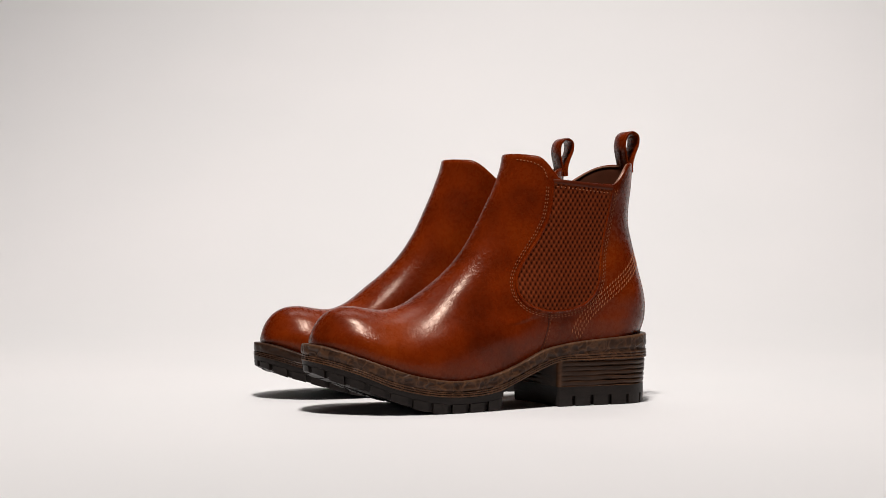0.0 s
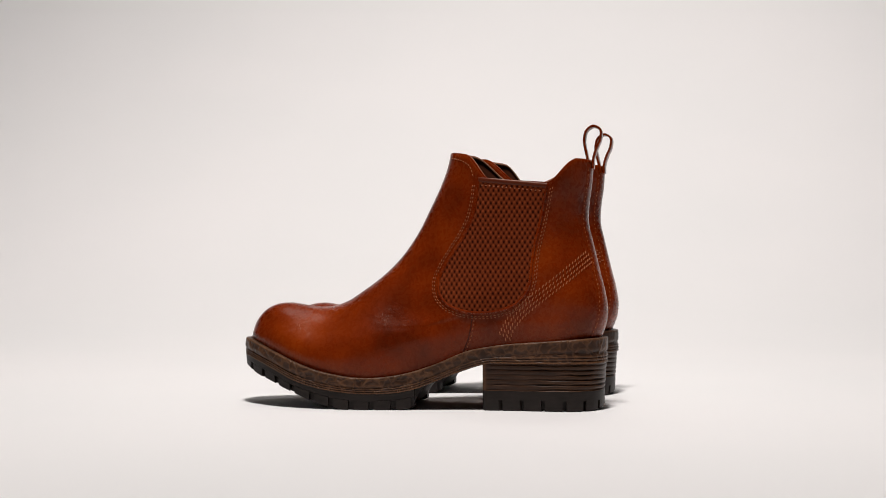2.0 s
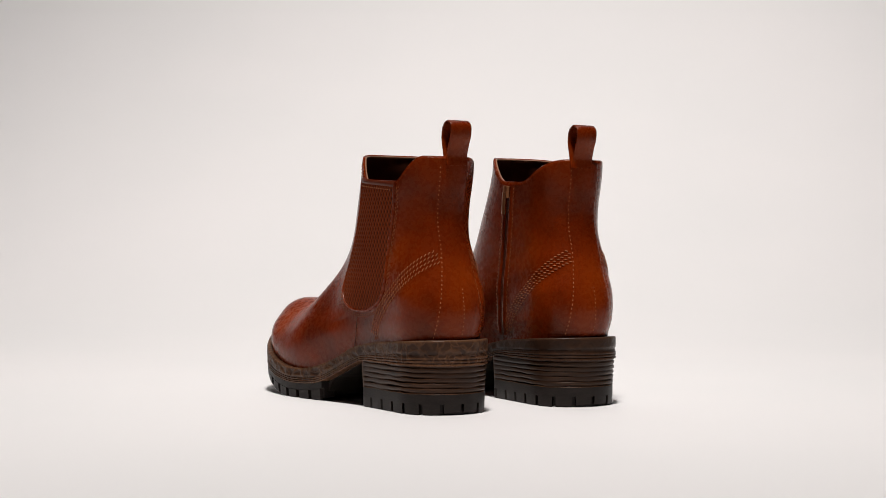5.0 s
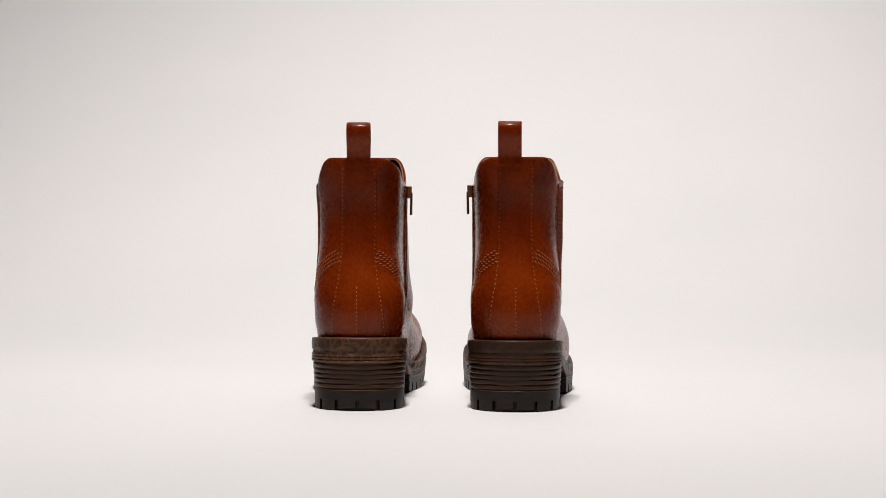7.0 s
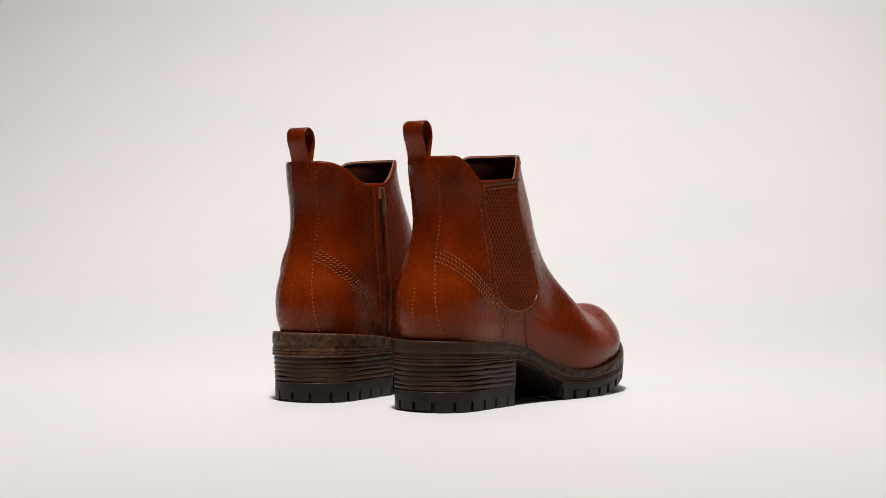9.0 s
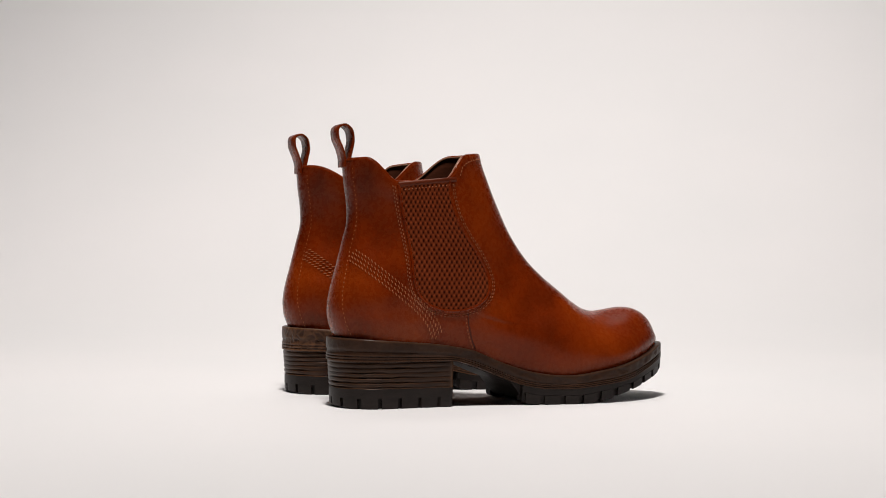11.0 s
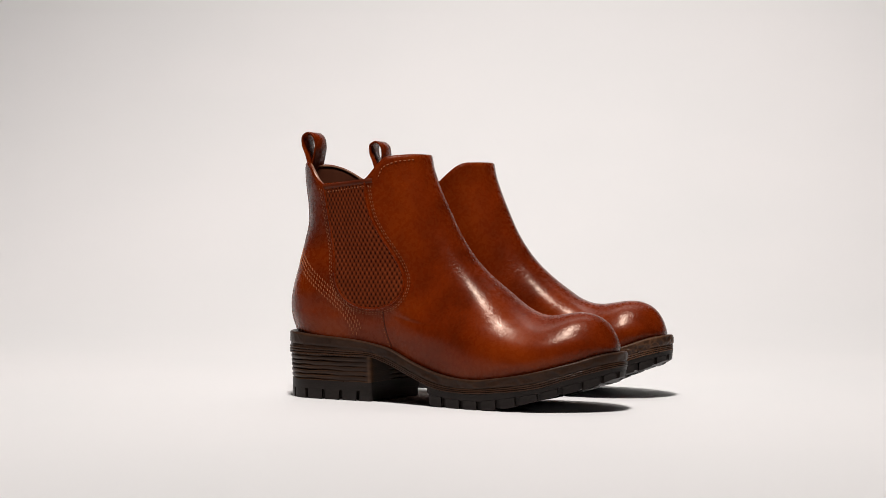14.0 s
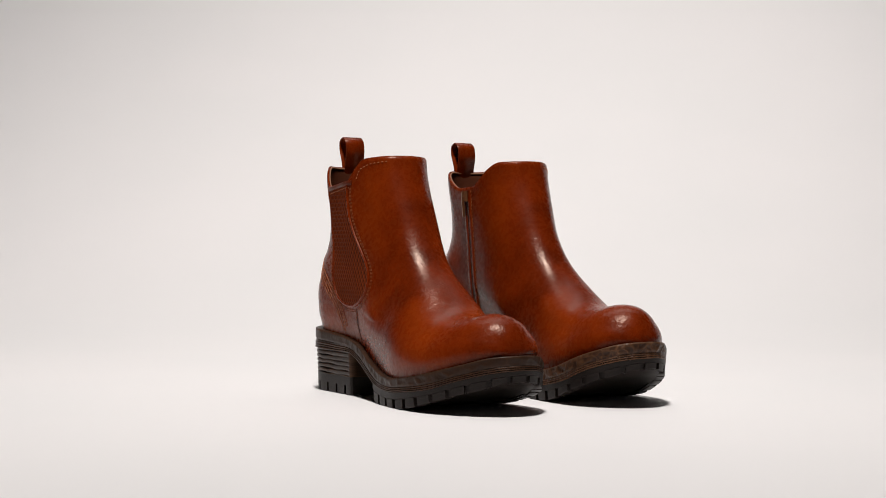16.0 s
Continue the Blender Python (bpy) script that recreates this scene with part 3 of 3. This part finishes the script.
    for off, f, cv in stops:
        r = []
        for (x, y), (xi, yi) in zip(edge, inset):
            zt = float(FEATHER(y)) + ledge
            zb = float(Z_BAND(y))
            z = zb + (zt - zb) * f
            nx, ny = (x - xi) / 0.008, (y - yi) / 0.008
            fore = float(smooth(-0.075, -0.005, y))
            o = off + (carve(x, y, z, depth) if cv else 0) * cv * (0.3 + 0.7 * fore)
            # a moulded line round the heel
            o -= 0.0009 * (1 - fore) * math.exp(-((f - 0.46) / 0.04) ** 2)
            r.append((x + nx * o, y + ny * o, z))
        rings.append(r)
    rings.insert(0, [(xi, yi, float(FEATHER(y)) + ledge - 0.0005) for (x, y), (xi, yi) in zip(edge, inset)])
    rings.append([(xi, yi, float(Z_BAND(y))) for (x, y), (xi, yi) in zip(edge, inset)])
    add("welt", loft(rings), WELT if side < 0 else WELT_DARK, root, "carved dark brown welt with rubbed edges", 60)
    # underside of the shank and the forefoot
    ys = np.linspace(SOLE_Y0 + 0.006, SOLE_Y1 - 0.006, 60)
    out = []
    for y in ys:
        s = (y - SOLE_Y0) / (SOLE_Y1 - SOLE_Y0)
        a = math.acos(1 - 2 * s)
        xo, xi = sole_edge(a)[0] - 0.0065, sole_edge(2 * math.pi - a)[0] + 0.0065
        zb = float(Z_BAND(y))
        th = (zb - float(Z_BOT(y))) * 0.8 * float(smooth(0.012, 0.022, y))
        out.append([(xo, y, zb + 0.004), (xi, y, zb + 0.004), (xi, y, zb - th - 0.0005), (xo, y, zb - th - 0.0005)])
    add("shank", loft(out, True, (True, True)), TREAD, root, "black rubber underside")

    # forefoot tread: a rim and its lugs
    aa, edge = even_outline(600)
    zone = [i for i in range(600) if edge[i][1] > 0.0185]
    _, in3 = even_outline(600, 0.012)

    def block(idx, f0, f1, thick_in, grow0=0.0, grow1=0.0):
        rings = []
        for i in idx:
            (x, y), (xi, yi) = edge[i], in3[i]
            nx, ny = (x - xi) / 0.012, (y - yi) / 0.012
            zb, zl = float(Z_BAND(y)), float(Z_BOT(y))
            z0, z1 = zb - (zb - zl) * f0, zb - (zb - zl) * f1
            rings.append([(x + nx * grow0, y + ny * grow0, z0), (x + nx * (grow0 + grow1) / 2, y + ny * (grow0 + grow1) / 2, (z0 + z1) / 2 + 0.0004),
                          (x + nx * grow1, y + ny * grow1, z1 + 0.0006), (x + nx * (grow1 - 0.0008), y + ny * (grow1 - 0.0008), z1),
                          (x - nx * thick_in, y - ny * thick_in, z1), (x - nx * thick_in, y - ny * thick_in, z0)])
        return loft(rings, True, (True, True))
    rim = add("tread", joined([block(zone, 0.0, 0.42, 0.010, 0.0, -0.0002), block(zone, 0.38, 0.95, 0.012, -0.0026, -0.0030)]), TREAD, root, "black rubber forefoot tread")
    d = np.array([edge[i] for i in zone])
    run = np.r_[0, np.cumsum(np.hypot(*np.diff(d, axis=0).T))]
    count = round(run[-1] / 0.0152)
    for j in range(count):
        a, b = run[-1] * j / count + 0.0016, run[-1] * (j + 1) / count - 0.0016
        idx = [zone[i] for i in range(len(zone)) if a <= run[i] <= b]
        if len(idx) > 2:
            add("lug", block(idx, 0.40, 1.0, 0.0085, -0.0002, -0.0006), TREAD, rim)

    # heel: ribbed stack and black top lift
    front_y, front_in = (-0.0325, -0.0265) if side < 0 else (-0.0358, -0.0265)

    def heel_outline(inset, n=150):
        aa = [a for a in np.linspace(0, 2 * math.pi, 500)]
        pts = [sole_edge(a, inset) for a in aa]
        o = [p for p, a in zip(pts, aa) if a <= math.pi and p[1] < front_y]
        i = [p for p, a in zip(pts, aa) if a > math.pi and p[1] < front_in]
        xo, xi = o[-1][0], i[0][0]
        cut = [(xo + (xi - xo) * t, front_y + (front_in - front_y) * t + 0.0012 - 0.003 * math.sin(math.pi * t)) for t in np.linspace(0.02, 0.98, 16)]
        return o + cut + i[:-1]
    rings = []
    levels = np.linspace(0.0345, 0.0132, 54)
    for z in levels:
        t = (0.0345 - z) / 0.0213
        rib = (t * 5.8) % 1.0
        groove = 0.0016 * math.exp(-((rib - 0.5) / 0.16) ** 2)
        h = heel_outline(0.0008 + 0.0012 * t)
        r = []
        for q, (x, y) in enumerate(h):
            wob = 0.55 + 0.9 * noise.noise(Vector((x * 45, y * 45, 7 * math.floor(t * 5.8))))
            c = Vector((0, -0.08))
            v = (Vector((x, y)) - c).normalized()
            g = groove * max(0.15, wob)
            lip = front_y if x > 0 else front_in
            g *= float(1 - smooth(lip - 0.004, lip - 0.0005, y))
            r.append((x - v.x * g, y - v.y * g, z + 0.0005 * noise.noise(Vector((x * 90, y * 90, z * 160)))))
        rings.append(r)
    stack = add("heel_block", loft(rings, True, (True, True)), STACK if side < 0 else STACK_DARK, root, "ribbed brown stacked heel", 60)
    h0, h1 = heel_outline(0.0022), heel_outline(0.0046)
    lift = add("top_lift", loft([[(x, y, 0.0134) for x, y in h0], [(x, y, 0.0068) for x, y in h0], [(x, y, 0.0068) for x, y in h1], [(x, y, 0.0008) for x, y in h1]], True, (True, True)),
               TREAD, root, "black rubber heel lift")
    hp = np.array(h0 + [h0[0]])
    run = np.r_[0, np.cumsum(np.hypot(*np.diff(hp, axis=0).T))]
    count = 18
    for j in range(count):
        a, b = run[-1] * j / count + 0.0015, run[-1] * (j + 1) / count - 0.0015
        q = np.linspace(a, b, 7)
        rings = []
        for v in q:
            x, y = np.interp(v, run, hp[:, 0]), np.interp(v, run, hp[:, 1])
            c = np.array([0, -0.08])
            n = (np.array([x, y]) - c) / np.linalg.norm(np.array([x, y]) - c)
            zl = 0.0022 * float(smooth(-0.112, -0.1215, y))
            p = np.array([x, y])
            o = p - n * 0.0003
            rings.append([(*p, 0.0070), (*o, zl + 0.0006), (*(p - n * 0.001), zl), (*(p - n * 0.007), zl), (*(p - n * 0.007), 0.0070)])
        add("lug", loft(rings, True, (True, True)), TREAD, lift)
    return root


# ---------------------------------------------------------------- studio
def studio():
    """A white paper sweep: floor, curve and back wall in one sheet, and an unseen room added round it."""
    R = 2.0
    prof = [(-0.75, 0.0), (0.0, 0.0), (0.45, 0.0)]
    prof += [(0.45 + R * math.sin(a), R - R * math.cos(a)) for a in np.linspace(0.02, math.pi / 2, 60)]
    prof += [(2.45, 3.2)]
    sheet = prof + [(y + 0.004, z - 0.004) for y, z in prof[::-1]]
    rings = [[(x, y, z) for y, z in sheet] for x in (-3.0, 3.0)]
    v, f = loft(rings, True, (True, True))
    me = mesh_of("backdrop", v, f, PAPER, 60)
    sweep = new("backdrop", me)
    tagged(sweep, "seamless white paper sweep, floor and wall in one", "backdrop", kind="structure")

    def slab(name, lo, hi, label, cat):
        v = [(x, y, z) for x in (lo[0], hi[0]) for y in (lo[1], hi[1]) for z in (lo[2], hi[2])]
        f = [(0, 1, 3, 2), (4, 6, 7, 5), (0, 4, 5, 1), (2, 3, 7, 6), (0, 2, 6, 4), (1, 5, 7, 3)]
        tagged(new(name, mesh_of(name, v, f, WALL)), label, cat, kind="structure")
    # Unseen slabs, added and kept dark to limit light bounced onto the boots.
    slab("floor", (-3.12, -4.22, -0.13), (3.12, 2.6, -0.01), "unseen dark floor added to cut bounce light", "floor")
    slab("wall_west", (-3.12, -4.1, -0.008), (-3.0, 2.45, 3.2), "unseen plain grey wall added round the sweep", "wall")
    slab("wall_east", (3.0, -4.1, -0.008), (3.12, 2.45, 3.2), "unseen plain grey wall added round the sweep", "wall")
    slab("wall_south", (-3.12, -4.22, -0.008), (3.12, -4.1, 3.2), "unseen plain grey wall added round the sweep", "wall")
    slab("ceiling", (-3.12, -4.22, 3.22), (3.12, 2.6, 3.34), "unseen plain grey ceiling added over the sweep", "ceiling")


studio()
left_boot = tagged(boot(-1), "glossy reddish-tan leather ankle boot with brown elastic and chunky heel", "boot", "pair of boots")
right_boot = tagged(boot(1), "glossy reddish-tan leather ankle boot with darker, smoother chunky sole", "boot", "pair of boots")

# where each boot stands on the turning centre: x, y, turn
STAND = {left_boot: (-0.0750, -0.0018, 0.0), right_boot: (0.0458, -0.0035, -2.2)}
SPEED = -16.386


def motions():
    for ob, (x, y, turn) in STAND.items():
        rows = []
        for i in range(33):
            t = i * 0.5
            rows.append((t, pose(0, 0, 0, 0, 0, SPEED * (t - 7.0)) @ pose(x, y, 0, 0, 0, turn)))
        walk(ob, rows)


motions()
